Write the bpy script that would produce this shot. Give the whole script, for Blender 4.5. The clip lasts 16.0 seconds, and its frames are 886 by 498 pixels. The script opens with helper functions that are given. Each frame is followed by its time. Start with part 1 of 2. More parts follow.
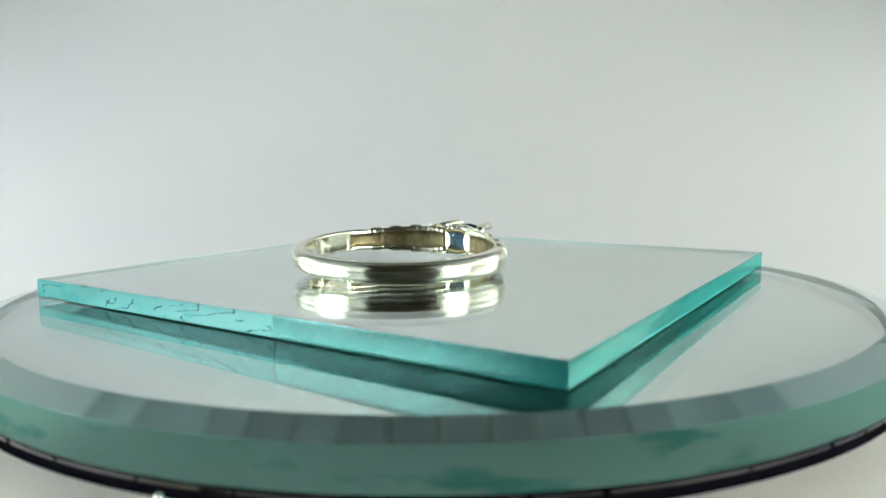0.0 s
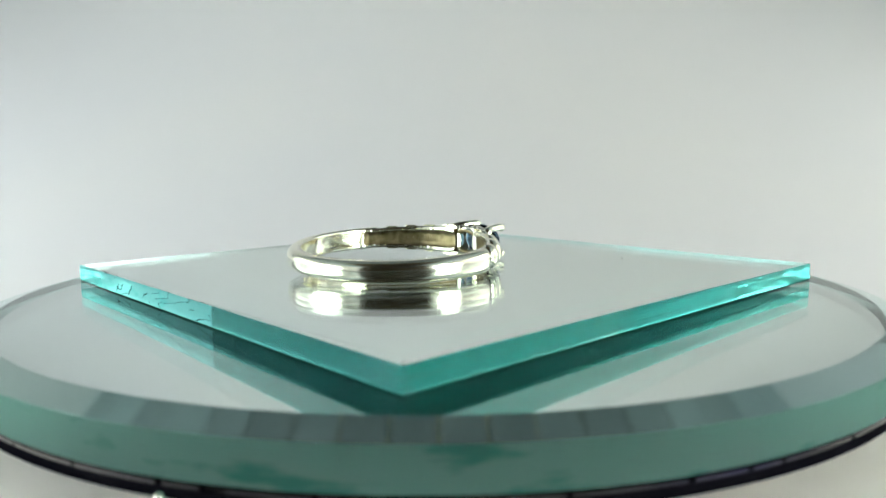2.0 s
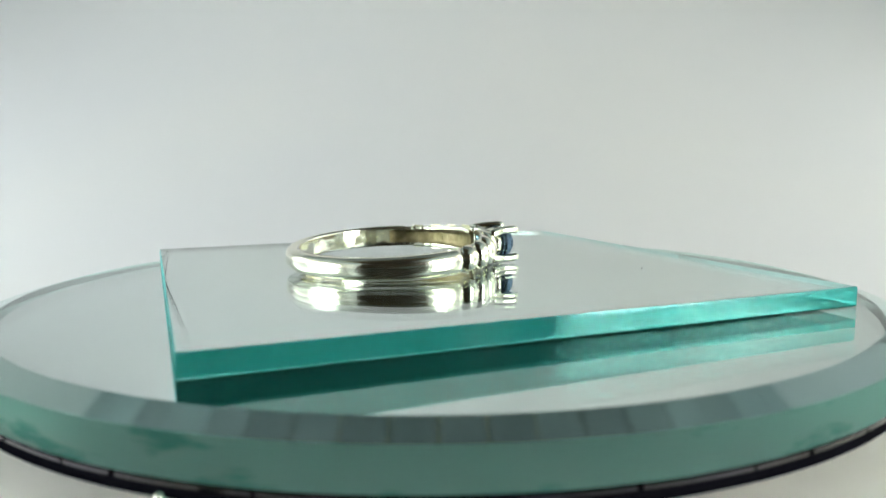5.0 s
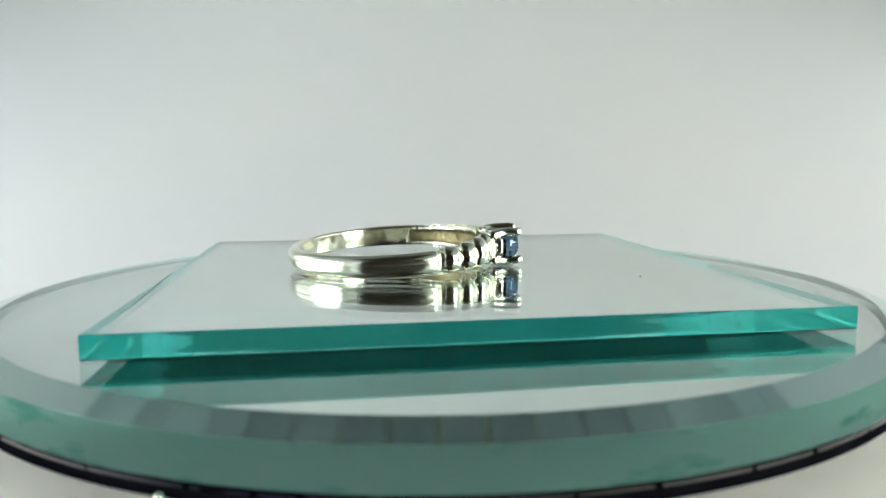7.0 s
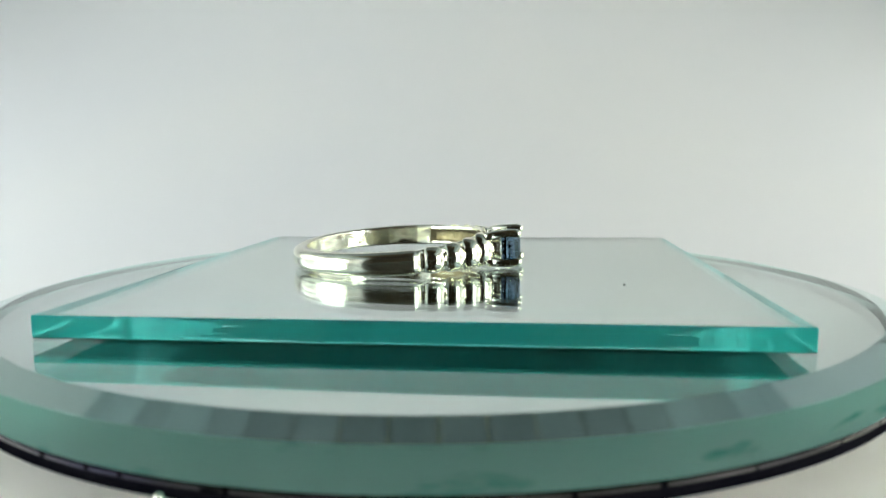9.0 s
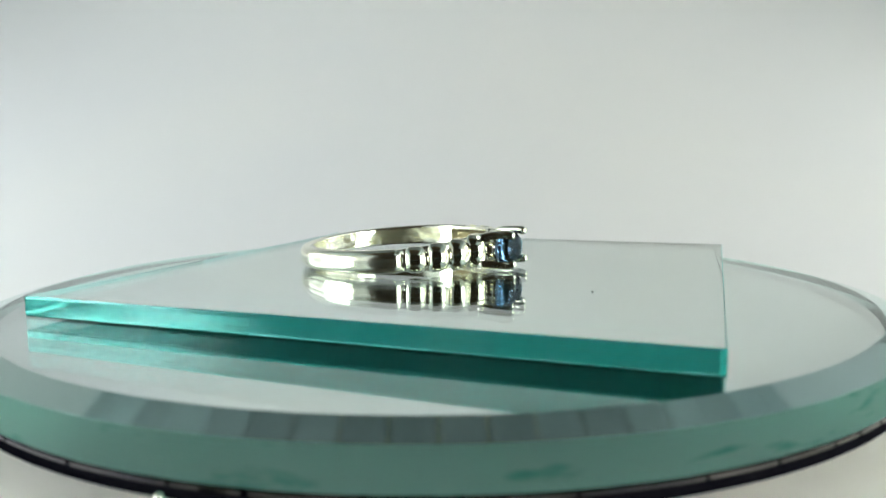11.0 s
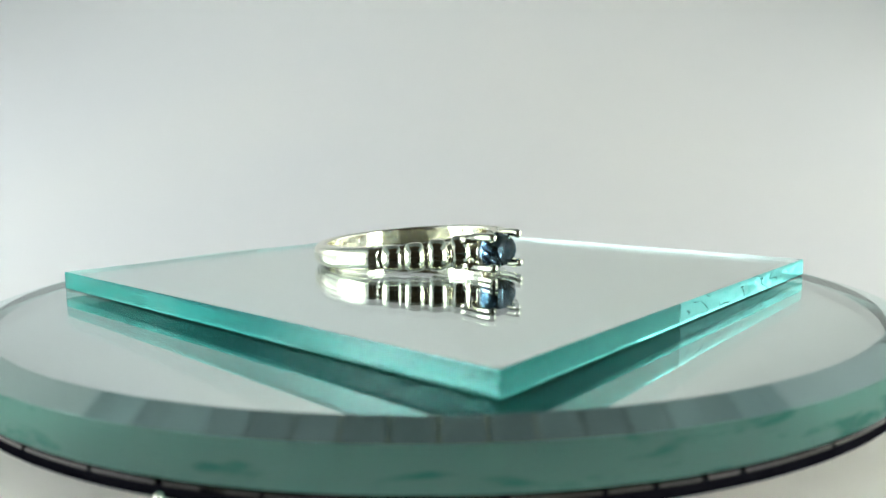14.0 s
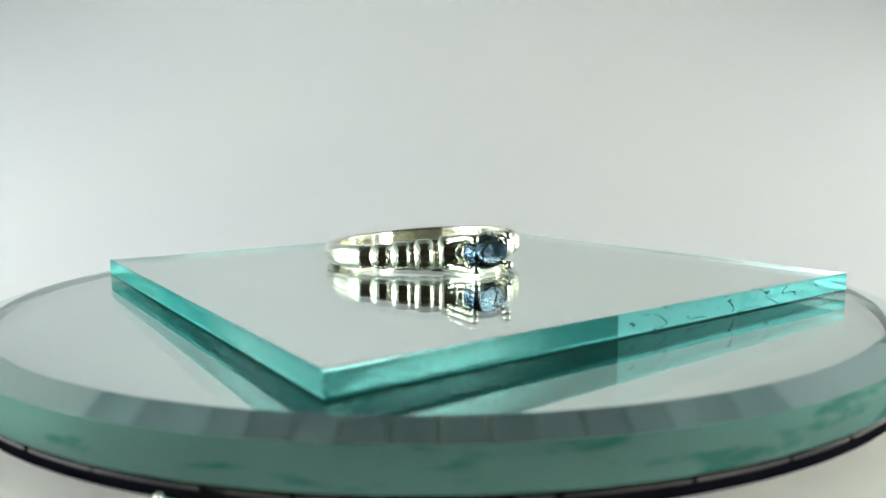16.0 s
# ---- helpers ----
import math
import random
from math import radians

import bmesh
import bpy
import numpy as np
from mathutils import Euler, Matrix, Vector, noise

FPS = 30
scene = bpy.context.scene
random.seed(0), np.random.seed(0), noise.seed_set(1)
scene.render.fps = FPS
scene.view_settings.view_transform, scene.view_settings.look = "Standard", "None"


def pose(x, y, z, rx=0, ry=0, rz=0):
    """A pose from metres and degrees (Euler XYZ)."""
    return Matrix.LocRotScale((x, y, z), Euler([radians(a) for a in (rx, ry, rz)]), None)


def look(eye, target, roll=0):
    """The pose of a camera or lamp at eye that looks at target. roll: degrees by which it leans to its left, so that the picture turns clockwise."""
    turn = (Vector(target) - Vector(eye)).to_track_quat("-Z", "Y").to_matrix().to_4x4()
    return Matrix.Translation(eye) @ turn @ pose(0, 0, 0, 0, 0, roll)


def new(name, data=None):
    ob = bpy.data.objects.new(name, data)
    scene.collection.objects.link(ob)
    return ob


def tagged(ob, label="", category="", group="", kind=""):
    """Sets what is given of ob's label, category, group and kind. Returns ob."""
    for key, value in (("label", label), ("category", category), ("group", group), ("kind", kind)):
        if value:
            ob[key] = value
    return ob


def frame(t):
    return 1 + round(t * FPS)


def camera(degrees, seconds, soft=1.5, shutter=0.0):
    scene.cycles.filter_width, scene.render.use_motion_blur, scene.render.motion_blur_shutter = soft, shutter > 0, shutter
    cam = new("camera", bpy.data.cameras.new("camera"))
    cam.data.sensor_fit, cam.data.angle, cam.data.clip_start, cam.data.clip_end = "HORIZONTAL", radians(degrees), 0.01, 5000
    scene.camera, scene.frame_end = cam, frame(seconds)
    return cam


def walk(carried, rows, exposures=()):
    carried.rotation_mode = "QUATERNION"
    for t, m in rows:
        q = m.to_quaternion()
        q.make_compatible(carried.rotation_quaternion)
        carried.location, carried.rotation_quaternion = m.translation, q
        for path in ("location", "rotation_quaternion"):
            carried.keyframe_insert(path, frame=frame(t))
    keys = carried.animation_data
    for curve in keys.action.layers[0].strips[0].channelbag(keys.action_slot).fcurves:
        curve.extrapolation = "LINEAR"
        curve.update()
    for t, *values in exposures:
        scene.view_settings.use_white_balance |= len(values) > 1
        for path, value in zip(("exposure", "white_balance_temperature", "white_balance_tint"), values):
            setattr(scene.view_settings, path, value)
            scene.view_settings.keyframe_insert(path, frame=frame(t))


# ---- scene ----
MM = 0.001
TOP = 0.0120          # height of the small mirror's upper face over the table
PLATE_T = 0.00165     # thickness of the small mirror
DISC_TOP = TOP - PLATE_T
DISC_T = 0.00300      # thickness of the round mirror
TURN_0, TURN_RATE = 56.0155, -6.97565   # degrees, degrees a second

# ---- camera ----
cam = camera(61.9, 16.0, soft=1.5)
cam.data.dof.use_dof, cam.data.dof.focus_distance, cam.data.dof.aperture_fstop = True, 0.066, 54.0
EYE = Vector((0.0, -0.070945, TOP + 0.010282))
YAW, PITCH = radians(0.487), radians(6.972)
AIM = EYE + Vector((math.sin(YAW) * math.cos(PITCH), math.cos(YAW) * math.cos(PITCH), -math.sin(PITCH)))
walk(cam, [(0.0, look(EYE, AIM, -0.456)), (16.0, look(EYE, AIM, -0.456))],
     exposures=[(0.0, -0.05), (7.0, -0.04), (9.0, -0.01), (11.5, 0.0), (16.0, 0.03)])

# ---- light ----
LAMP = 28.5
world = bpy.data.worlds.new("world")
world.use_nodes = True
scene.world = world
world.node_tree.nodes["Background"].inputs[0].default_value = (0.75, 0.85, 1.0, 1)
world.node_tree.nodes["Background"].inputs[1].default_value = 0.05


# ---- materials ----
def material(name):
    m = bpy.data.materials.new(name)
    m.use_nodes = True
    nt = m.node_tree
    nt.nodes.clear()
    return m, nt, nt.nodes.new("ShaderNodeOutputMaterial")


def node(nt, kind, **inputs):
    n = nt.nodes.new(kind)
    for k, v in inputs.items():
        n.inputs[k.replace("_", " ")].default_value = v
    return n


def noise_tex(nt, scale, detail=3.0, stretch=None):
    co = nt.nodes.new("ShaderNodeTexCoord")
    mp = nt.nodes.new("ShaderNodeMapping")
    mp.inputs["Scale"].default_value = stretch or (1, 1, 1)
    n = node(nt, "ShaderNodeTexNoise", Scale=scale, Detail=detail)
    nt.links.new(co.outputs["Object"], mp.inputs[0])
    nt.links.new(mp.outputs[0], n.inputs["Vector"])
    return n


def ramp(nt, src, stops):
    r = nt.nodes.new("ShaderNodeValToRGB")
    while len(r.color_ramp.elements) < len(stops):
        r.color_ramp.elements.new(0.5)
    for e, (p, c) in zip(r.color_ramp.elements, stops):
        e.position, e.color = p, (*c, 1)
    nt.links.new(src, r.inputs[0])
    return r


def bump(nt, src, shader, strength, distance):
    b = node(nt, "ShaderNodeBump", Strength=strength, Distance=distance)
    nt.links.new(src, b.inputs["Height"])
    nt.links.new(b.outputs[0], shader.inputs["Normal"])


def principled(name, c1, c2, rough, metal=0.0, scale=40.0, rough2=None, bump_s=0.0, bump_d=0.0002, fine=None, spec=0.5):
    """A surface whose colour and gloss vary between two values by noise at two scales."""
    m, nt, out = material(name)
    s = node(nt, "ShaderNodeBsdfPrincipled", Metallic=metal)
    s.inputs["Specular IOR Level"].default_value = spec
    n = noise_tex(nt, scale, 5)
    col = ramp(nt, n.outputs[0], [(0.3, c1), (0.7, c2)])
    nt.links.new(col.outputs[0], s.inputs["Base Color"])
    rr = node(nt, "ShaderNodeMapRange")
    rr.inputs["To Min"].default_value, rr.inputs["To Max"].default_value = rough, rough2 if rough2 is not None else rough * 1.3
    nt.links.new(n.outputs[0], rr.inputs[0])
    nt.links.new(rr.outputs[0], s.inputs["Roughness"])
    if bump_s:
        bump(nt, noise_tex(nt, fine or scale * 8, 4).outputs[0], s, bump_s, bump_d)
    nt.links.new(s.outputs[0], out.inputs[0])
    return m


def glass(name, tint, ior=1.52, rough=0.0, tint2=None, scale=300.0, bump_s=0.0, bump_d=0.0001, stretch=None, frost=None, scatter=0.0):
    m, nt, out = material(name)
    s = node(nt, "ShaderNodeBsdfGlass", IOR=ior, Roughness=rough)
    s.inputs["Color"].default_value = (*tint, 1)
    if tint2:
        n = noise_tex(nt, scale, 3, stretch)
        c = ramp(nt, n.outputs[0], [(0.35, tint), (0.65, tint2)])
        nt.links.new(c.outputs[0], s.inputs["Color"])
        if bump_s:
            bump(nt, n.outputs[0], s, bump_s, bump_d)
    if frost:
        d = node(nt, "ShaderNodeBsdfTranslucent")
        d.inputs["Color"].default_value = (*frost[1], 1)
        if tint2:
            fc = ramp(nt, n.outputs[0], [(0.34, frost[2]), (0.44, frost[1])])
            nt.links.new(fc.outputs[0], d.inputs["Color"])
        back = node(nt, "ShaderNodeBsdfDiffuse")
        back.inputs["Color"].default_value = (*frost[1], 1)
        both = node(nt, "ShaderNodeMixShader", Fac=scatter)
        mix = node(nt, "ShaderNodeMixShader", Fac=frost[0])
        if tint2:
            nt.links.new(fc.outputs[0], back.inputs["Color"])
        nt.links.new(d.outputs[0], both.inputs[1])
        nt.links.new(back.outputs[0], both.inputs[2])
        nt.links.new(s.outputs[0], mix.inputs[1])
        nt.links.new(both.outputs[0], mix.inputs[2])
        s = mix
    nt.links.new(s.outputs[0], out.inputs[0])
    return m


def glowing(name, colour, strength, hot, front, back):
    """A lamp's diffuser: brightest over its bulb, fainter elsewhere and faintest towards its front end and foot."""
    m, nt, out = material(name)
    co = nt.nodes.new("ShaderNodeTexCoord")
    sub = nt.nodes.new("ShaderNodeVectorMath")
    sub.operation = "DISTANCE"
    sub.inputs[1].default_value = (hot, 0, 0.060)
    xyz = nt.nodes.new("ShaderNodeSeparateXYZ")
    r = node(nt, "ShaderNodeMapRange")
    r.interpolation_type = "SMOOTHSTEP"
    for k, v in (("From Min", 0.01), ("From Max", 0.115), ("To Min", strength), ("To Max", 0.0)):
        r.inputs[k].default_value = v
    b = node(nt, "ShaderNodeMapRange")
    side = math.copysign(1.0, hot)
    for k, v in (("From Min", 0.065 * side), ("From Max", -0.17 * side), ("To Min", front), ("To Max", back)):
        b.inputs[k].default_value = v
    low = node(nt, "ShaderNodeMapRange")
    low.interpolation_type = "SMOOTHSTEP"
    for k, v in (("From Min", 0.03), ("From Max", 0.10), ("To Min", 0.75), ("To Max", 1.1)):
        low.inputs[k].default_value = v
    mul = nt.nodes.new("ShaderNodeMath")
    mul.operation = "MULTIPLY"
    add = nt.nodes.new("ShaderNodeMath")
    add.operation = "ADD"
    e = node(nt, "ShaderNodeEmission")
    e.inputs[0].default_value = (*colour, 1)
    nt.links.new(co.outputs["Object"], sub.inputs[0])
    nt.links.new(co.outputs["Object"], xyz.inputs[0])
    nt.links.new(sub.outputs["Value"], r.inputs[0])
    nt.links.new(xyz.outputs[0], b.inputs[0])
    nt.links.new(r.outputs[0], add.inputs[0])
    nt.links.new(xyz.outputs[2], low.inputs[0])
    nt.links.new(b.outputs[0], mul.inputs[0])
    nt.links.new(low.outputs[0], mul.inputs[1])
    nt.links.new(mul.outputs[0], add.inputs[1])
    nt.links.new(add.outputs[0], e.inputs["Strength"])
    nt.links.new(e.outputs[0], out.inputs[0])
    return m


GLASS_FACE = glass("clear_glass", (0.965, 0.993, 0.985))
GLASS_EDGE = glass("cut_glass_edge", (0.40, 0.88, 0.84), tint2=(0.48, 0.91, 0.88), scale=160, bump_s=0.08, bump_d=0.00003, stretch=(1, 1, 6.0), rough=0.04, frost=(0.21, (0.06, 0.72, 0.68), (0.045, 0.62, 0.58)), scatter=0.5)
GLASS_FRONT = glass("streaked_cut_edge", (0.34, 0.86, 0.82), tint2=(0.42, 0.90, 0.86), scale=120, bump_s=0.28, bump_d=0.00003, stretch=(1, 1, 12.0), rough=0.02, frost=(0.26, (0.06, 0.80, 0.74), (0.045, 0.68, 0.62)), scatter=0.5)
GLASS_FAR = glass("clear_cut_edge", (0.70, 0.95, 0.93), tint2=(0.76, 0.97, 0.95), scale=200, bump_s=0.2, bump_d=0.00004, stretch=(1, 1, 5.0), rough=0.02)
# Lighter frost colour stands in for light reflected inside the edge's ends
GLASS_LIT_STREAK = glass("streaked_lit_edge_ends", (0.46, 0.93, 0.88), tint2=(0.62, 0.97, 0.93), scale=300, bump_s=0.45, bump_d=0.00004, stretch=(1, 1, 5.0), rough=0.02, frost=(0.27, (0.08, 0.82, 0.74), (0.06, 0.70, 0.62)), scatter=0.5)
FRACTURE = glass("fracture_line", (0.16, 0.46, 0.44), tint2=(0.28, 0.62, 0.60), scale=900, rough=0.2)
# Whitened frost: the bright reflection along one arris is put into its colour
EDGE_HIGHLIGHT = glass("arris_highlight", (0.95, 1.0, 0.99), tint2=(0.98, 1.0, 1.0), scale=500, bump_s=0.2, bump_d=0.00004, rough=0.15, frost=(0.8, (1.0, 1.0, 1.0), (0.85, 0.93, 0.91)))
GLASS_CHIPPED = glass("chipped_glass_edge", (0.50, 0.92, 0.90), tint2=(0.60, 0.96, 0.95), scale=420, bump_s=0.5, bump_d=0.00005, stretch=(1, 1, 2.0), rough=0.02, frost=(0.42, (0.30, 1.0, 0.98), (0.22, 0.94, 0.91)), scatter=0.5)
GLASS_RIM = glass("ground_glass_rim", (0.50, 0.76, 0.68), rough=0.25, tint2=(0.58, 0.84, 0.76), scale=170, bump_s=0.3, bump_d=0.0003, stretch=(1, 1, 4.0), frost=(0.5, (0.66, 1.0, 0.92), (0.26, 0.70, 0.60)))


def bevel_material():
    """The sloping border: clear glass over silvering, with a soft sheen."""
    m, nt, out = material("silvered_bevel")
    n = noise_tex(nt, 60, 4)
    col = ramp(nt, n.outputs[0], [(0.3, (0.52, 0.70, 0.68)), (0.7, (0.58, 0.76, 0.74))])
    dull = node(nt, "ShaderNodeBsdfPrincipled", Roughness=0.07, Metallic=1.0)
    clear = node(nt, "ShaderNodeBsdfGlass", Roughness=0.22, IOR=1.52, Color=(0.90, 0.96, 0.94, 1))
    mix = node(nt, "ShaderNodeMixShader", Fac=0.14)
    nt.links.new(col.outputs[0], dull.inputs["Base Color"])
    nt.links.new(dull.outputs[0], mix.inputs[1])
    nt.links.new(clear.outputs[0], mix.inputs[2])
    nt.links.new(mix.outputs[0], out.inputs[0])
    return m


GLASS_BEVEL = bevel_material()
SILVERING = principled("silvering", (0.945, 0.97, 0.965), (0.955, 0.98, 0.975), 0.0, 1.0, 30, 0.004)
BACKING = principled("mirror_backing_paint", (0.006, 0.055, 0.044), (0.010, 0.075, 0.062), 0.6, 0, 200, bump_s=0.2, spec=0.04)
SILVER = principled("polished_silver", (0.90, 0.885, 0.72), (0.94, 0.93, 0.80), 0.05, 1.0, 900, 0.13, bump_s=0.04, bump_d=0.00004, fine=1500)
WORN_SILVER = principled("worn_silver", (0.90, 0.885, 0.72), (0.94, 0.93, 0.80), 0.11, 1.0, 700, 0.22, bump_s=0.07, bump_d=0.00006, fine=700)
# Darker, rougher silver for the ring's hollows, marks, cup inside and band ends
DARK_SILVER = principled("dark_rough_silver", (0.17, 0.145, 0.07), (0.32, 0.28, 0.16), 0.42, 1.0, 1200, 0.6, bump_s=0.6, bump_d=0.00012, fine=1600)
GEM = glass("blue_gemstone", (0.42, 0.53, 0.62), ior=1.70)
PAPER = principled("white_backdrop_paper", (0.77, 0.77, 0.79), (0.83, 0.82, 0.80), 0.85, 0, 7, bump_s=0.05, bump_d=0.0003, fine=900, spec=0.2)
WALL = principled("white_fabric_wall", (0.80, 0.82, 0.82), (0.85, 0.87, 0.87), 0.9, 0, 8, bump_s=0.1, fine=500, spec=0.2)
# One grey in five shades: the brightening towards the sides is painted in
SLAT_SHADES = [principled("graded_ceiling_slat", tuple(k * c for c in (0.76, 0.92, 0.94)), tuple(k * c for c in (0.86, 1.0, 1.02)), 0.6, 0, 15) for k in (0.12, 0.17, 0.25, 0.38, 0.6)]
SLAT_LINE = principled("brass_coloured_joint", (0.38, 0.33, 0.17), (0.44, 0.38, 0.22), 0.4, 0.5, 15)
ROOM = principled("dark_room_wall", (0.060, 0.045, 0.028), (0.095, 0.070, 0.042), 0.8, 0, 3, spec=0.2)
BLACK = principled("black_plastic", (0.003, 0.003, 0.005), (0.006, 0.006, 0.008), 0.6, 0, 300, 0.7, spec=0.0)
CHROME = principled("dark_chrome_rim", (0.012, 0.012, 0.030), (0.075, 0.072, 0.062), 0.06, 1.0, 55, 0.12, bump_s=0.3, bump_d=0.0002, fine=260)
TABLE = principled("dark_table_top", (0.022, 0.024, 0.020), (0.034, 0.036, 0.030), 0.6, 0, 25, bump_s=0.1, fine=400)
CREAM = principled("cream_plastic", (0.88, 0.86, 0.77), (0.91, 0.90, 0.83), 0.35, 0, 60, 0.5, bump_s=0.05, fine=900)
DIFFUSER_COOL = glowing("cool_lamp_diffuser", (0.93, 1.0, 1.0), LAMP * 0.70, 0.065, 0.6, 2.4)
DIFFUSER_WARM = glowing("warm_lamp_diffuser", (0.955, 1.0, 0.935), LAMP * 1.50, -0.155, 0.6, 2.8)


# ---- mesh helpers ----
def mesh_object(name, verts, faces, mats, slots=None, smooth=None, parent=None, label=""):
    me = bpy.data.meshes.new(name)
    me.from_pydata(verts, [], faces)
    for m in mats:
        me.materials.append(m)
    if slots:
        me.polygons.foreach_set("material_index", slots)
    if smooth is not None:
        me.polygons.foreach_set("use_smooth", smooth if isinstance(smooth, list) else [smooth] * len(faces))
    me.update()
    ob = new(name, me)
    if parent is not None:
        ob.parent = parent
    if label:
        tagged(ob, label)
    return ob


def part(name, bm, mat, parent, label="", smooth=False):
    bmesh.ops.recalc_face_normals(bm, faces=bm.faces)
    for f in bm.faces:
        f.smooth = smooth
    me = bpy.data.meshes.new(name)
    bm.to_mesh(me)
    bm.free()
    me.materials.append(mat)
    ob = new(name, me)
    ob.parent = parent
    if label:
        tagged(ob, label)
    return ob


def box_bm(x0, x1, y0, y1, z0, z1, bevel=0.0, segments=2):
    bm = bmesh.new()
    bmesh.ops.create_cube(bm, size=1)
    for v in bm.verts:
        v.co = (x0 if v.co.x < 0 else x1, y0 if v.co.y < 0 else y1, z0 if v.co.z < 0 else z1)
    if bevel:
        bmesh.ops.bevel(bm, geom=bm.edges[:], offset=bevel, segments=segments, affect="EDGES", profile=0.5)
    return bm


def lathe(sections, n=256):
    """Verts, faces and slots of turned surfaces: each section is (list of (r, z), slot), with edges of its own."""
    verts, faces, slots = [], [], []
    for prof, slot in sections:
        rings = []
        for r, z in prof:
            if r < 1e-9:
                rings.append([len(verts)])
                verts.append((0, 0, z))
            else:
                rings.append(list(range(len(verts), len(verts) + n)))
                verts += [(r * math.cos(2 * math.pi * i / n), r * math.sin(2 * math.pi * i / n), z) for i in range(n)]
        for a, b in zip(rings, rings[1:]):
            for i in range(n):
                j = (i + 1) % n
                f = [a[i % len(a)], b[i % len(b)], b[j % len(b)], a[j % len(a)]]
                f = list(dict.fromkeys(f))
                faces.append(f)
                slots.append(slot)
    return verts, faces, slots


def tube_bm(points, radii, n=12, cap=True):
    """A round wire through the points."""
    bm = bmesh.new()
    rings = []
    pts = [Vector(p) for p in points]
    for i, p in enumerate(pts):
        d = (pts[min(i + 1, len(pts) - 1)] - pts[max(i - 1, 0)]).normalized()
        a = d.orthogonal().normalized() if i == 0 else (a - d * a.dot(d)).normalized()
        b = d.cross(a)
        rings.append([bm.verts.new(p + (a * math.cos(2 * math.pi * k / n) + b * math.sin(2 * math.pi * k / n)) * radii[i]) for k in range(n)])
    for r, s in zip(rings, rings[1:]):
        for k in range(n):
            bm.faces.new((r[k], r[(k + 1) % n], s[(k + 1) % n], s[k]))
    if cap:
        bm.faces.new(rings[0][::-1])
        bm.faces.new(rings[-1])
    return bm


# ---- the lit box and the dark room in front of it ----
def sweep():
    """Paper that lies on the table and curves up behind the stage."""
    prof = [(-0.043, 0.0), (0.05, 0.0)]
    prof += [(0.05 + 0.26 * math.sin(a), 0.26 - 0.26 * math.cos(a)) for a in np.linspace(0.06, math.pi / 2, 24)]
    prof += [(0.31, 0.2605)]
    thick = 0.002
    verts, faces = [], []
    for y, z in prof:
        verts += [(-0.2585, y, z), (0.2585, y, z), (-0.2585, y + thick, z - thick), (0.2585, y + thick, z - thick)]
    for i in range(len(prof) - 1):
        a, b = 4 * i, 4 * i + 4
        faces += [(a, a + 1, b + 1, b), (a + 2, b + 2, b + 3, a + 3), (a, b, b + 2, a + 2), (a + 1, a + 3, b + 3, b + 1)]
    faces += [(0, 2, 3, 1), (4 * len(prof) - 4, 4 * len(prof) - 3, 4 * len(prof) - 1, 4 * len(prof) - 2)]
    ob = mesh_object("backdrop", verts, faces, [PAPER], smooth=True)
    tagged(ob, "white seamless paper backdrop curving up behind the mirrors", "backdrop", kind="structure")


def slab(name, x0, x1, y0, y1, z0, z1, mat, label, category):
    ob = part(name, box_bm(x0, x1, y0, y1, z0, z1), mat, None)
    tagged(ob, label, category, kind="structure")
    return ob


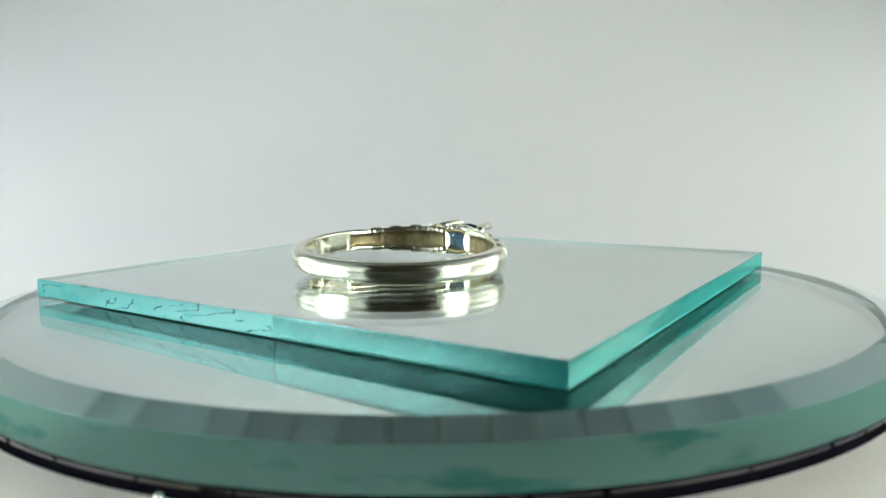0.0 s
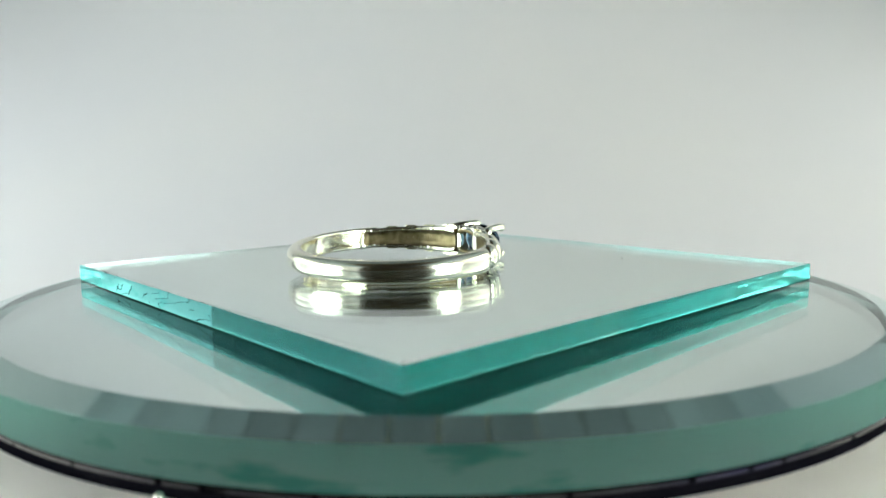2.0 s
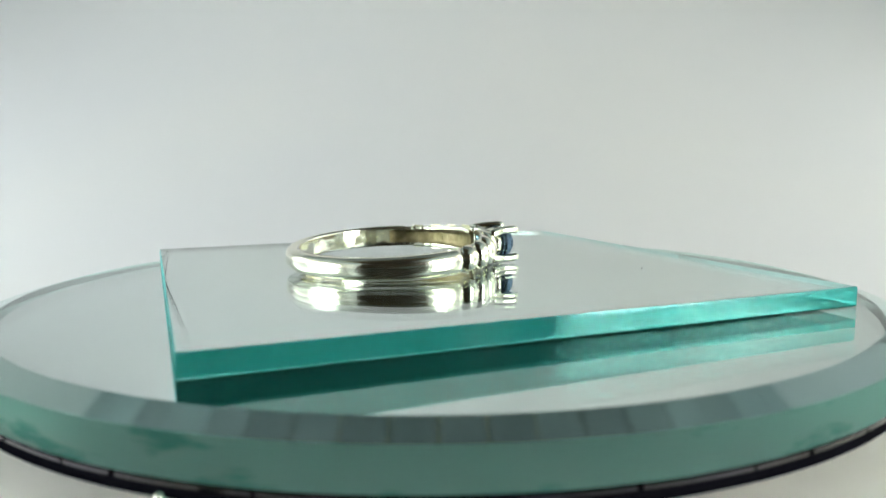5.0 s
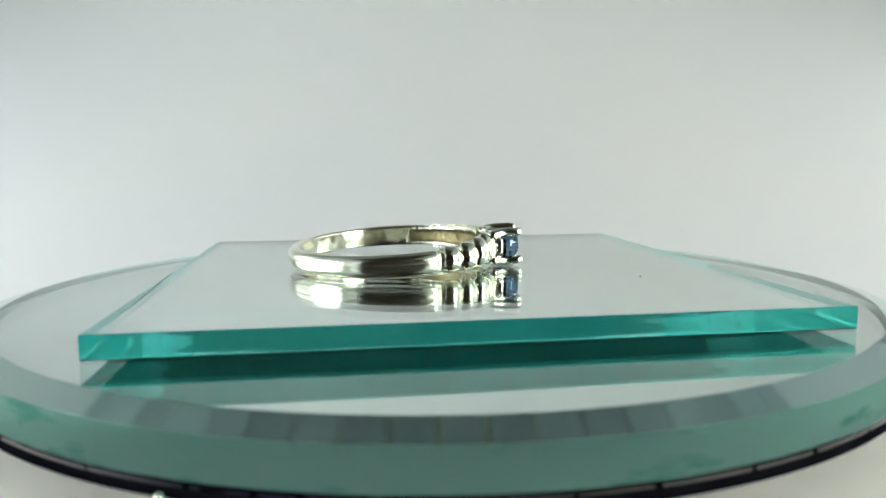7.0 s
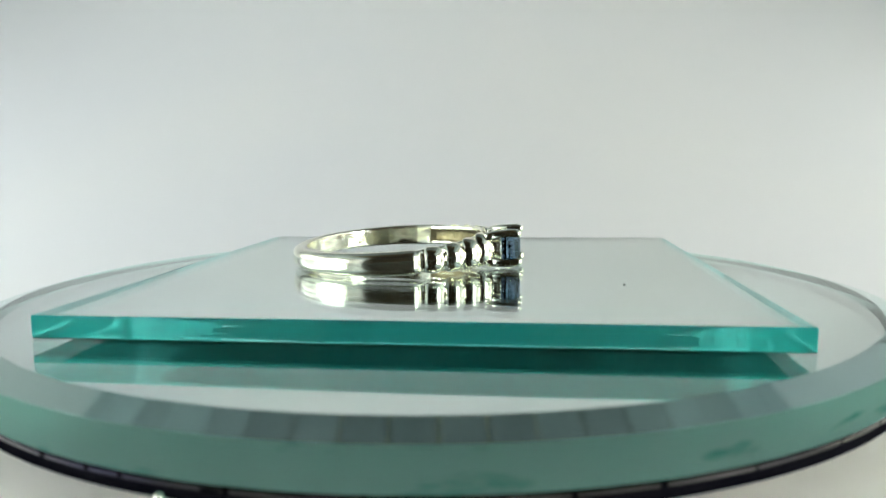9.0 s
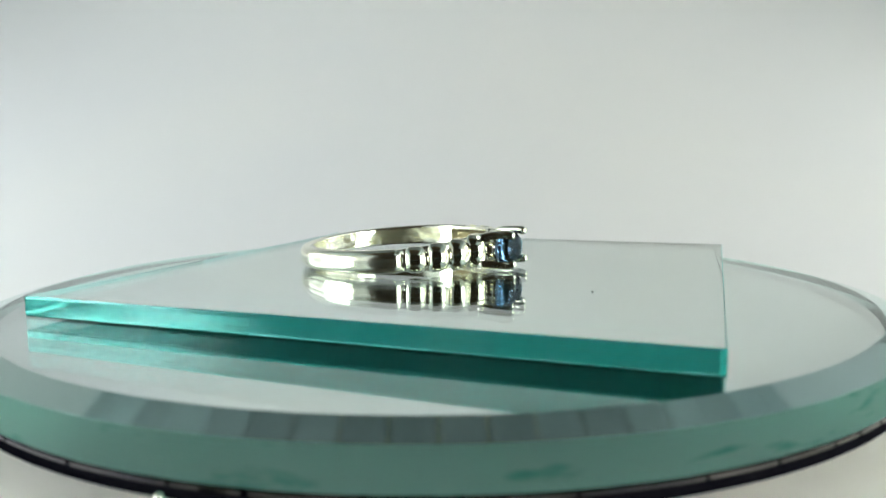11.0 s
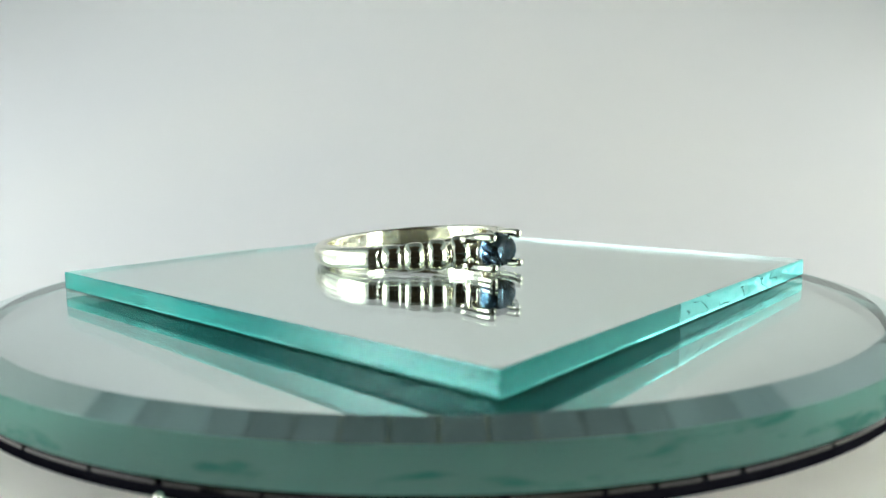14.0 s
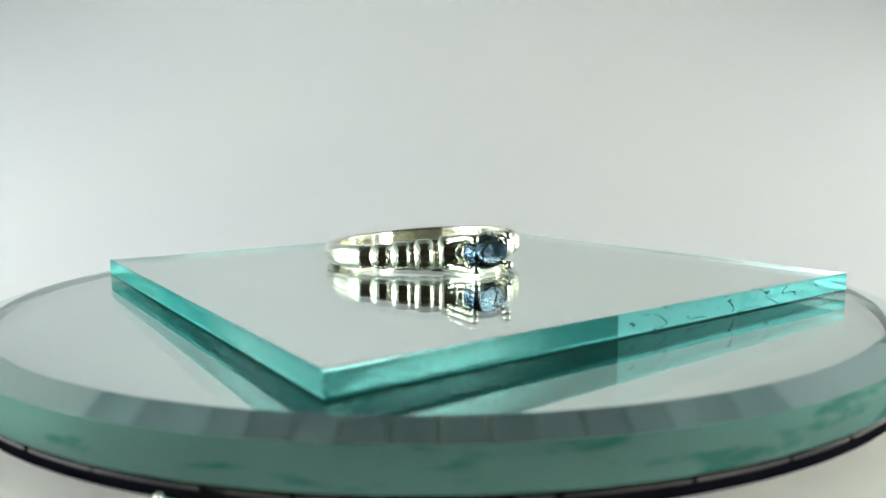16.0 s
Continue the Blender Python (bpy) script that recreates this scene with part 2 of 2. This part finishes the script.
def surroundings():
    sweep()
    slab("wall_left", -0.2610, -0.2600, -0.26, 0.33, -0.004, 0.262, WALL, "white fabric side wall of the photo box", "wall")
    slab("wall_right", 0.2600, 0.2610, -0.26, 0.33, -0.004, 0.262, WALL, "white fabric side wall of the photo box", "wall")
    slab("wall_front_left", -0.259, -0.175, -0.262, -0.261, -0.004, 0.262, WALL, "white fabric front flap of the photo box", "wall")
    slab("wall_front_right", 0.235, 0.259, -0.262, -0.261, -0.004, 0.262, WALL, "white fabric front flap of the photo box", "wall")
    slab("table", -0.599, 0.599, -0.699, 0.449, -0.034, -0.004, TABLE, "dark table top under the white paper", "table")
    # ceiling of the box: grey slats, coloured lighter outwards, with thin joints, one mesh
    verts, faces, slots = [], [], []

    def add(x0, x1, y0, y1, z0, z1, slot):
        k = len(verts)
        verts.extend([(x, y, z) for z in (z0, z1) for y in (y0, y1) for x in (x0, x1)])
        for f in ((0, 2, 3, 1), (4, 5, 7, 6), (0, 1, 5, 4), (1, 3, 7, 5), (3, 2, 6, 7), (2, 0, 4, 6)):
            faces.append(tuple(k + i for i in f))
            slots.append(slot)
    add(-0.275, 0.275, 0.00, 0.33, 0.2685, 0.28, 5)
    # outer strips and slats run forward, added unseen to brighten the ring's reflections
    for x0, x1 in ((-0.275, -0.150), (0.150, 0.275)):
        add(x0, x1, -0.265, -0.001, 0.2685, 0.28, 5)
    for i in range(18):
        x = -0.27 + 0.03 * i
        add(x + 0.001, x + 0.029, -0.26 if abs(i - 8.5) > 5 else 0.002, 0.325, 0.263, 0.268, min(4, int(abs(i - 8.5) // 1.8)))
    ob = mesh_object("ceiling", verts, faces, [*SLAT_SHADES, SLAT_LINE], slots)
    tagged(ob, "grey slatted ceiling of the photo box, coloured lighter outwards, open at the middle front", "ceiling", kind="structure")
    slab("wall_room", -0.65, 0.65, -0.75, -0.70, -0.05, 0.60, ROOM, "dark brown wall of the unlit room", "wall")
    slab("wall_room_left", -0.65, -0.60, -0.70, 0.50, -0.05, 0.60, ROOM, "dark brown wall of the unlit room", "wall")
    slab("wall_room_right", 0.60, 0.65, -0.70, 0.50, -0.05, 0.60, ROOM, "dark brown wall of the unlit room", "wall")
    slab("wall_room_rear", -0.60, 0.60, 0.45, 0.50, -0.05, 0.60, ROOM, "dark brown wall of the unlit room", "wall")
    slab("ceiling_room", -0.65, 0.65, -0.75, 0.50, 0.602, 0.65, ROOM, "dark ceiling of the unlit room", "ceiling")


def softbox(x, y, w, h, diffuser):
    """A wide softbox that stands before a side wall and faces the stage."""
    lamp = new("softbox")
    lamp.matrix_world = pose(x, y, 0.0, 0, 0, 90 if x > 0 else -90)
    tagged(lamp, "wide white softbox lamp standing beside the mirrors", "lamp", "lamps beside the mirrors")
    part("housing", box_bm(-w / 2 - 0.003, w / 2 + 0.003, -0.007, -0.0005, 0.0, h + 0.009, 0.002), BLACK, lamp, "black lamp housing")
    part("diffuser", box_bm(-w / 2, w / 2, -0.0005, 0.002, 0.004, h + 0.004, 0.0005), diffuser, lamp, "glowing white diffuser")
    return lamp


def round_stand():
    stand = new("round_stand")
    v, f, s = lathe([([(0, 0.0044), (0.0420, 0.0044), (0.0436, 0.0041), (0.0530, 0.0019), (0.0548, 0.0015), (0.0554, 0.0012), (0, 0.0012)], 0)])
    mesh_object("top_plate", v, f, [CREAM], s, True, stand)
    v, f, s = lathe([([(0, 0.0012), (0.0546, 0.0012), (0.0550, 0.0009), (0.0550, 0.0), (0, 0.0)], 0)])
    mesh_object("foot_ring", v, f, [CREAM], s, True, stand)
    tagged(stand, "round cream plastic stand under the turntable platter", "stand")


def metal_post():
    bm = tube_bm([(0, 0, z) for z in (0.0040, 0.0064, 0.0066, 0.0071, 0.0075, 0.0077)], [0.0007, 0.0007, 0.0003, 0.0003, 0.00025, 0.0001], 16)
    ob = part("metal_post", bm, SILVER, None, smooth=True)
    ob.location = (-0.0124, -0.0397, 0.0)
    tagged(ob, "short shiny metal post on the cream plastic stand", "post")


# ---- the turntable ----
def turntable():
    tt = new("turntable")
    z1 = DISC_TOP - DISC_T
    v, f, s = lathe([([(0, z1), (0.0390, z1)], 0), ([(0.0390, z1), (0.0395, z1 - 0.0003), (0.0396, z1 - 0.0004), (0.0396, z1 - 0.0010), (0.0390, z1 - 0.0012)], 0),
                     ([(0.0390, z1 - 0.0012), (0.030, z1 - 0.0022), (0.030, 0.0044), (0, 0.0044)], 0)])
    mesh_object("platter", v, f, [BLACK], s, True, tt, "black plastic platter")
    # the rim strip is broken into short lengths
    rng = random.Random(9)
    prof = [(0.0392, z1 - 0.00005), (0.0396, z1 - 0.00005), (0.0397, z1 - 0.00014), (0.03968, z1 - 0.00032), (0.0392, z1 - 0.00034)]
    verts, faces, a = [], [], 0.0
    while a < 354:
        span = min(rng.uniform(2.5, 11), 359.5 - a)
        steps, base = 10, len(verts)
        for i in range(steps + 1):
            c = radians(a + span * i / steps)
            verts += [(r * math.cos(c), r * math.sin(c), z) for r, z in prof]
        for i in range(steps):
            for k in range(5):
                q = (k + 1) % 5
                faces.append((base + i * 5 + k, base + i * 5 + q, base + (i + 1) * 5 + q, base + (i + 1) * 5 + k))
        faces += [tuple(base + k for k in range(5))[::-1], tuple(base + steps * 5 + k for k in range(5))]
        a += span + rng.uniform(0.25, 0.6)
    mesh_object("rim", verts, faces, [CHROME], None, False, tt, "dark shiny rim strip with breaks")
    tagged(tt, "black turntable platter with a broken shiny rim", "turntable")
    return tt


def round_mirror():
    rm = new("round_mirror")
    a, b, w = DISC_TOP, DISC_TOP - 0.00055, DISC_TOP - DISC_T + 0.0001
    v, f, s = lathe([([(0, a), (0.03756, a)], 0), ([(0.03756, a), (0.03975, b)], 1), ([(0.03975, b), (0.03975, w)], 2), ([(0.03975, w), (0, w)], 3)], 384)
    mesh_object("glass", v, f, [GLASS_FACE, GLASS_BEVEL, GLASS_RIM, SILVERING], s, True, rm, "clear glass with a bevelled border")
    v, f, s = lathe([([(0, w - 0.00003), (0.0396, w - 0.00003), (0.0396, w - 0.0001), (0, w - 0.0001)], 0)])
    mesh_object("backing", v, f, [BACKING], s, False, rm, "dark painted backing")
    tagged(rm, "round greenish glass mirror with sloping border on the turntable", "mirror")
    return rm


def square_mirror():
    """A square of mirror glass whose cut edges are chipped and wavy along parts of their length."""
    sm = new("square_mirror")
    side, cx, cy = 0.0508, 0.00064, 0.00065
    z0, z1 = TOP - PLATE_T + 0.00004, TOP
    h = side / 2
    corner = [(-h, h), (-h, -h), (h, -h), (h, h)]
    n, m = 900, 40
    verts, faces, slots = [], [], []

    def rough(e, u):
        # how chipped the edge is along its length, edge by edge
        if e == 0:
            return 1.0 if u < 0.58 else 0.15
        if e == 1:
            return 0.04
        if e == 2:
            return 1.0 if u > 0.42 else 0.10
        return 0.35

    def crack(e, u, w):
        # thin wavy fracture lines that run slanting over the chipped stretches, broken here and there
        q = u * (17 if e == 0 else 11) + (-1.3 if e == 0 else 1.3) * w + 1.0 * noise.noise(Vector((u * 14, w * 1.8, e * 5.7))) + 0.22 * noise.noise(Vector((u * 60, w * 4, e * 3.3)))
        near = 1 - abs(q % 1.0 - 0.5) * 2
        kept = noise.noise(Vector((u * 9, w * 2.0, e * 9.1))) > (-0.12 if e == 0 else 0.0)
        return 1.0 if near < 0.05 and kept and rough(e, u) > 0.9 else 0.0
    for e in range(4):
        (xa, ya), (xb, yb) = corner[e], corner[(e + 1) % 4]
        dx, dy = (xb - xa) / side, (yb - ya) / side
        nx, ny = dy, -dx
        base = len(verts)
        for i in range(n + 1):
            u = i / n
            for j in range(m + 1):
                w = j / m
                fade = min(1, u * 25, (1 - u) * 25)
                p = Vector((u * 30 + e * 17, w * 1.2 + 0.9 * math.sin(u * 31), e * 3.1))
                amp = rough(e, u) * fade
                # shallow shells and fine ripples where it is chipped
                d = (noise.noise(p * 0.8) * 0.025 + noise.noise(p * 3.1) * 0.012 - 0.05 * crack(e, u, w)) * amp * MM
                # fine streaks left by the cutting wheel
                d += noise.noise(Vector((u * 5, w * 11, e * 2.3))) * 0.005 * MM * fade + noise.noise(Vector((u * 130, w * 0.7, e))) * 0.003 * MM * fade
                d -= 0.07 * MM * abs(w - 0.5) ** 6 * 64
                verts.append((xa + (xb - xa) * u + nx * d + cx, ya + (yb - ya) * u + ny * d + cy, z0 + (z1 - z0) * w))
        for i in range(n):
            u_mid = (i + 0.5) / n
            for j in range(m):
                a = base + i * (m + 1) + j
                faces.append((a, a + m + 1, a + m + 2, a + 1))
                # top rows of edge 3 are whitened as a painted highlight
                highlight_row = j >= m - 3 and e == 3
                # slot 8: ends of edge 1, internal reflections put into their colour
                slots.append(9 if j < 2 else 4 if highlight_row else 7 if crack(e, u_mid, (j + 0.5) / m) else 5 if e == 3 else 3 if rough(e, u_mid) > 0.9 else (8 if u_mid < 0.40 + 0.03 * noise.noise(Vector((j * 0.32, 0, 1))) or u_mid > 0.66 + 0.03 * noise.noise(Vector((j * 0.32, 0, 5))) else 6) if e == 1 else 1)
    # the flat faces: fans from the edges to an inner square
    per = (n + 1) * (m + 1)
    for row, z, slot in ((m, z1, 0), (0, z0, 2)):
        inner = len(verts)
        verts += [(x * 0.96 + cx, y * 0.96 + cy, z) for x, y in corner]
        for e in range(4):
            a, b = inner + e, inner + (e + 1) % 4
            line = [e * per + i * (m + 1) + row for i in range(n + 1)]
            fan = [(line[i], line[i + 1], a if i < n // 2 else b) for i in range(n)]
            fan += [(line[n // 2], b, a), (line[n], ((e + 1) % 4) * per + row, b)]
            faces += fan if row else [f[::-1] for f in fan]
            slots += [slot] * len(fan)
        quad = tuple(inner + e for e in range(4))
        faces.append(quad if row else quad[::-1])
        slots.append(slot)
    mesh_object("glass", verts, faces, [GLASS_FACE, GLASS_EDGE, SILVERING, GLASS_CHIPPED, EDGE_HIGHLIGHT, GLASS_FAR, GLASS_FRONT, FRACTURE, GLASS_LIT_STREAK, BACKING], slots, False, sm, "clear glass with chipped green edges")
    bm = box_bm(-h + 0.0002 + cx, h - 0.0002 + cx, -h + 0.0002 + cy, h - 0.0002 + cy, z0 - 0.000035, z0 - 0.000015)
    part("backing", bm, BACKING, sm, "dark painted backing")
    bm = bmesh.new()
    bmesh.ops.create_icosphere(bm, subdivisions=2, radius=0.00009)
    for v in bm.verts:
        v.co = Vector((0.0165 + v.co.x, -0.00995 + v.co.y * 0.7, TOP + 0.00005 + v.co.z * 0.6))
    part("speck", bm, BLACK, sm, "dark speck of dirt")
    tagged(sm, "square mirror with chipped teal glass edges on the round mirror", "mirror")
    return sm


# ---- the ring ----
HEAD = 53.0                       # the way the stone faces, in the turntable's space
RING_AT = (-0.003377, -0.002891)
RIBS = [(14.4, 1.45, 1.22), (29.3, 1.16, 1.05), (42.6, 1.12, 0.94), (55.6, 1.10, 0.84)]   # degrees from the stone, half width, rise


def ring_half_height(a):
    """Half the band's height at a degrees from the stone."""
    return float(np.interp(abs(a), (0, 16, 64, 95, 125, 180), (1.70, 1.57, 1.12, 1.07, 1.00, 0.94)))


def gem_ring():
    ring = new("gem_ring")
    ri = 8.62
    # shank: a band open at the head, domed outside, with a sunk pocket inside each shoulder
    n0, n1 = 9.0, 348.0
    steps = 440
    verts, faces, slots = [], [], []
    prof_n = 28
    for i in range(steps + 1):
        a = n0 + (n1 - n0) * i / steps
        d = a if a < 180 else a - 360
        h = ring_half_height(d)
        t = abs(d)
        h *= 0.78 + 0.22 * min(1, (t - 8) / 9)
        thick = 1.32 if t > 69 else 0.66
        if 62.5 < t <= 69:
            thick = 0.66 + 0.66 * math.sin((t - 62.5) / 6.5 * math.pi / 2) ** 0.6
        row = []
        for k in range(prof_n):       # outside, from low to high, domed
            v = math.sin((-1 + 2 * k / (prof_n - 1)) * math.pi / 2)
            dome = 0.36 + 0.64 * (1 - min(1, abs(v)) ** 2.7) ** 0.5
            row.append((ri + thick * dome, v * h * (0.985 if t > 66 else 0.90)))
        pocket = 0.0
        if t < 76:
            e = min(1, (76 - t) / 3)
            pocket = 0.27 * e * (0.95 + 0.02 * math.sin(t * 1.15))
        wob = (0.11 if t < 76 else 0.03) * noise.noise(Vector((d * 0.35, 3.0, 0)))
        for v in (0.93, 0.72, 0.62, 0.58, 0.2, -0.2, -0.58, -0.62, -0.72, -0.93):
            reach = 0.6 if t < 71 else 0.6 * max(0, 1 - ((t - 71) / 5) ** 2) ** 0.5
            inn = pocket if abs(v) < max(reach, 0.25) else 0.0
            h_in = h if t > 72 else h * 0.93
            row.append((ri + inn + (0.07 * noise.noise(Vector((d * 0.5, v * 4, 7))) if t < 78 else 0.05 * noise.noise(Vector((d * 0.16, v * 1.5, 7)))) * (1 if abs(v) < 0.9 else 0), v * (h_in + (wob if abs(v) > 0.7 else 0))))
        ca, sa = math.cos(radians(a)), math.sin(radians(a))
        verts += [(r * ca * MM, r * sa * MM, z * MM) for r, z in row]
    m = prof_n + 10
    for i in range(steps):
        a = n0 + (n1 - n0) * (i + 0.5) / steps
        t = abs(a if a < 180 else a - 360)
        for k in range(m):
            q = (k + 1) % m
            faces.append((i * m + k, i * m + q, (i + 1) * m + q, (i + 1) * m + k))
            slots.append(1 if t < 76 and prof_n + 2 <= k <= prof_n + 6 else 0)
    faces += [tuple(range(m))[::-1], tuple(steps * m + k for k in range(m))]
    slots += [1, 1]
    mesh_object("shank", verts, faces, [WORN_SILVER, DARK_SILVER], slots, True, ring, "polished silver band with darker, dull hollow shoulders")
    # worn marks stamped inside one shoulder, past reading
    marks = bmesh.new()
    for i in range(8):
        a, wide, tall = 30 + 3.9 * i, (0.16, 0.24, 0.20)[i % 3], (0.40, 0.34, 0.44)[i % 3]
        m4 = Matrix.Rotation(radians(a), 4, "Z") @ Matrix.Translation((8.875 * MM, 0, 0.05 * MM)) @ Matrix.Diagonal((0.10 * MM, wide * MM, tall * 2 * MM, 1))
        bmesh.ops.create_cube(marks, size=1, matrix=m4)
    part("stamped_mark", marks, DARK_SILVER, ring, "row of worn stamped bars")
    # ribs: four rounded barrels across each shoulder
    for sgn in (1, -1):
        for at, half, rise in RIBS:
            bm = bmesh.new()
            bmesh.ops.create_uvsphere(bm, u_segments=32, v_segments=28, radius=1)
            h = ring_half_height(at) * 1.0
            r0 = ri + 0.52
            for v in bm.verts:
                x, y, z = v.co
                zz = math.copysign(1 - (1 - abs(z)) ** 2.0, z) * h
                rad = (max(0, 1 - abs(zz / h) ** 2.0)) ** 0.5
                l = math.hypot(x, y) or 1
                px, py = x / l * rad * rise, y / l * half * (0.30 + 0.70 * rad)
                ang = radians(sgn * at) + py / r0
                rr = r0 + max(px, -0.10) - 0.25 * (1 - rad)
                v.co = Vector((rr * math.cos(ang), rr * math.sin(ang), zz)) * MM
            part("rib", bm, SILVER, ring, smooth=True)
    # two rails carry the head over the gap
    for sgn in (1, -1):
        pts, rad = [], []
        for i in range(61):
            a = radians(-17 + 34 * i / 60)
            r = ri + 0.45 + 0.55 * math.cos(a * 90 / 17)
            pts.append(Vector((r * math.cos(a), r * math.sin(a), sgn * (1.12 + 0.06 * math.cos(a * 90 / 17)))) * MM)
            rad.append((0.34 + 0.13 * noise.noise(Vector((i * 0.43, sgn * 5.0, 0)))) * MM)
        part("rail", tube_bm(pts, rad, 14), SILVER, ring, smooth=True)
    # an oval cup under the stone, open at the back
    cup = bmesh.new()
    n = 40
    rows = []
    for x, a, b in ((8.95, 1.60, 0.92), (8.90, 2.10, 1.26), (9.6, 2.14, 1.36), (10.0, 2.00, 1.32), (10.35, 2.02, 1.40), (10.62, 2.10, 1.48), (10.66, 1.98, 1.36), (10.3, 1.75, 1.15), (9.6, 1.45, 0.92)):
        rows.append([cup.verts.new(Vector((x + 0.04 * noise.noise(Vector((k * 0.7, x, 0))), a * math.cos(2 * math.pi * k / n), b * math.sin(2 * math.pi * k / n))) * MM) for k in range(n)])
    for p, q in zip(rows, rows[1:] + rows[:1]):
        for k in range(n):
            cup.faces.new((p[k], p[(k + 1) % n], q[(k + 1) % n], q[k]))
    cup.faces.index_update()
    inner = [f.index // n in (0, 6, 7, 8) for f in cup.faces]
    setting = part("setting", cup, SILVER, ring, "oval silver cup, darker and dull inside", smooth=True)
    setting.data.materials.append(DARK_SILVER)
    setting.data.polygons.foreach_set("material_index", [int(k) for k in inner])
    # prongs: wires that lean outwards and end in a bead over the stone's edge
    for sy in (1, -1):
        for sz in (1, -1):
            pts = [(9.25, sy * 2.75, sz * 1.08), (9.75, sy * 2.34, sz * 1.22), (10.4, sy * 2.02, sz * 1.34), (11.2, sy * 1.88, sz * 1.40), (11.9, sy * 1.85, sz * 1.40), (12.25, sy * 1.77, sz * 1.31), (12.42, sy * 1.68, sz * 1.22), (12.5, sy * 1.64, sz * 1.18)]
            part("prong", tube_bm([Vector(p) * MM for p in pts], [r * MM for r in (0.40, 0.44, 0.42, 0.39, 0.39, 0.41, 0.31, 0.08)], 14), SILVER, ring, smooth=True)
    # the stone: an oval brilliant, table outwards
    gem = bmesh.new()
    n = 16
    rows = []
    for r, x, off in ((0.0, 9.5, 0), (0.60, 10.15, 0.5), (1.0, 10.95, 0), (1.0, 11.30, 0), (0.86, 11.90, 0.5), (0.60, 12.28, 0)):
        if r == 0:
            rows.append([gem.verts.new(Vector((x, 0, 0)) * MM)])
            continue
        rows.append([gem.verts.new(Vector((x, 2.16 * r * math.cos(2 * math.pi * (k + off) / n), 1.58 * r * math.sin(2 * math.pi * (k + off) / n))) * MM) for k in range(n)])
    for a, b, oa, ob_ in zip(rows, rows[1:], (0, 0.5, 0, 0, 0.5), (0.5, 0, 0, 0.5, 0)):
        for k in range(n):
            j = (k + 1) % n
            if len(a) == 1:
                gem.faces.new((a[0], b[k], b[j]))
            elif oa == ob_:
                gem.faces.new((a[k], a[j], b[j], b[k]))
            elif ob_ > oa:
                gem.faces.new((a[k], a[j], b[k]))
                gem.faces.new((a[j], b[j], b[k]))
            else:
                gem.faces.new((a[k], b[j], b[k]))
                gem.faces.new((a[k], a[j], b[j]))
    gem.faces.new(rows[-1])
    part("gemstone", gem, GEM, ring, "deep blue oval faceted stone")
    tagged(ring, "polished silver ring with ribbed shoulders and oval blue stone", "ring")
    return ring


surroundings()
softbox(-0.248, -0.025, 0.37, 0.165, DIFFUSER_COOL)
softbox(0.248, -0.025, 0.37, 0.165, DIFFUSER_WARM)
round_stand()
metal_post()
TURNTABLE = turntable()
ROUND = round_mirror()
SQUARE = square_mirror()
RING = gem_ring()
# the ring lies a little tipped: its stone is raised
RING_POSE = pose(RING_AT[0], RING_AT[1], TOP + 0.00158, 0, 0, HEAD) @ pose(0, 0, 0, 2.5, -2.0, 0)


def motions():
    """All turns about the turntable's upright axis, at an even pace."""
    times = [0.5 * i for i in range(33)]
    turns = [(t, pose(0, 0, 0, 0, 0, TURN_0 + TURN_RATE * t)) for t in times]
    for thing in (TURNTABLE, ROUND, SQUARE):
        walk(thing, turns)
    walk(RING, [(t, pose(0, 0, 0, 0, 0, TURN_RATE * t) @ RING_POSE) for t in times])


motions()
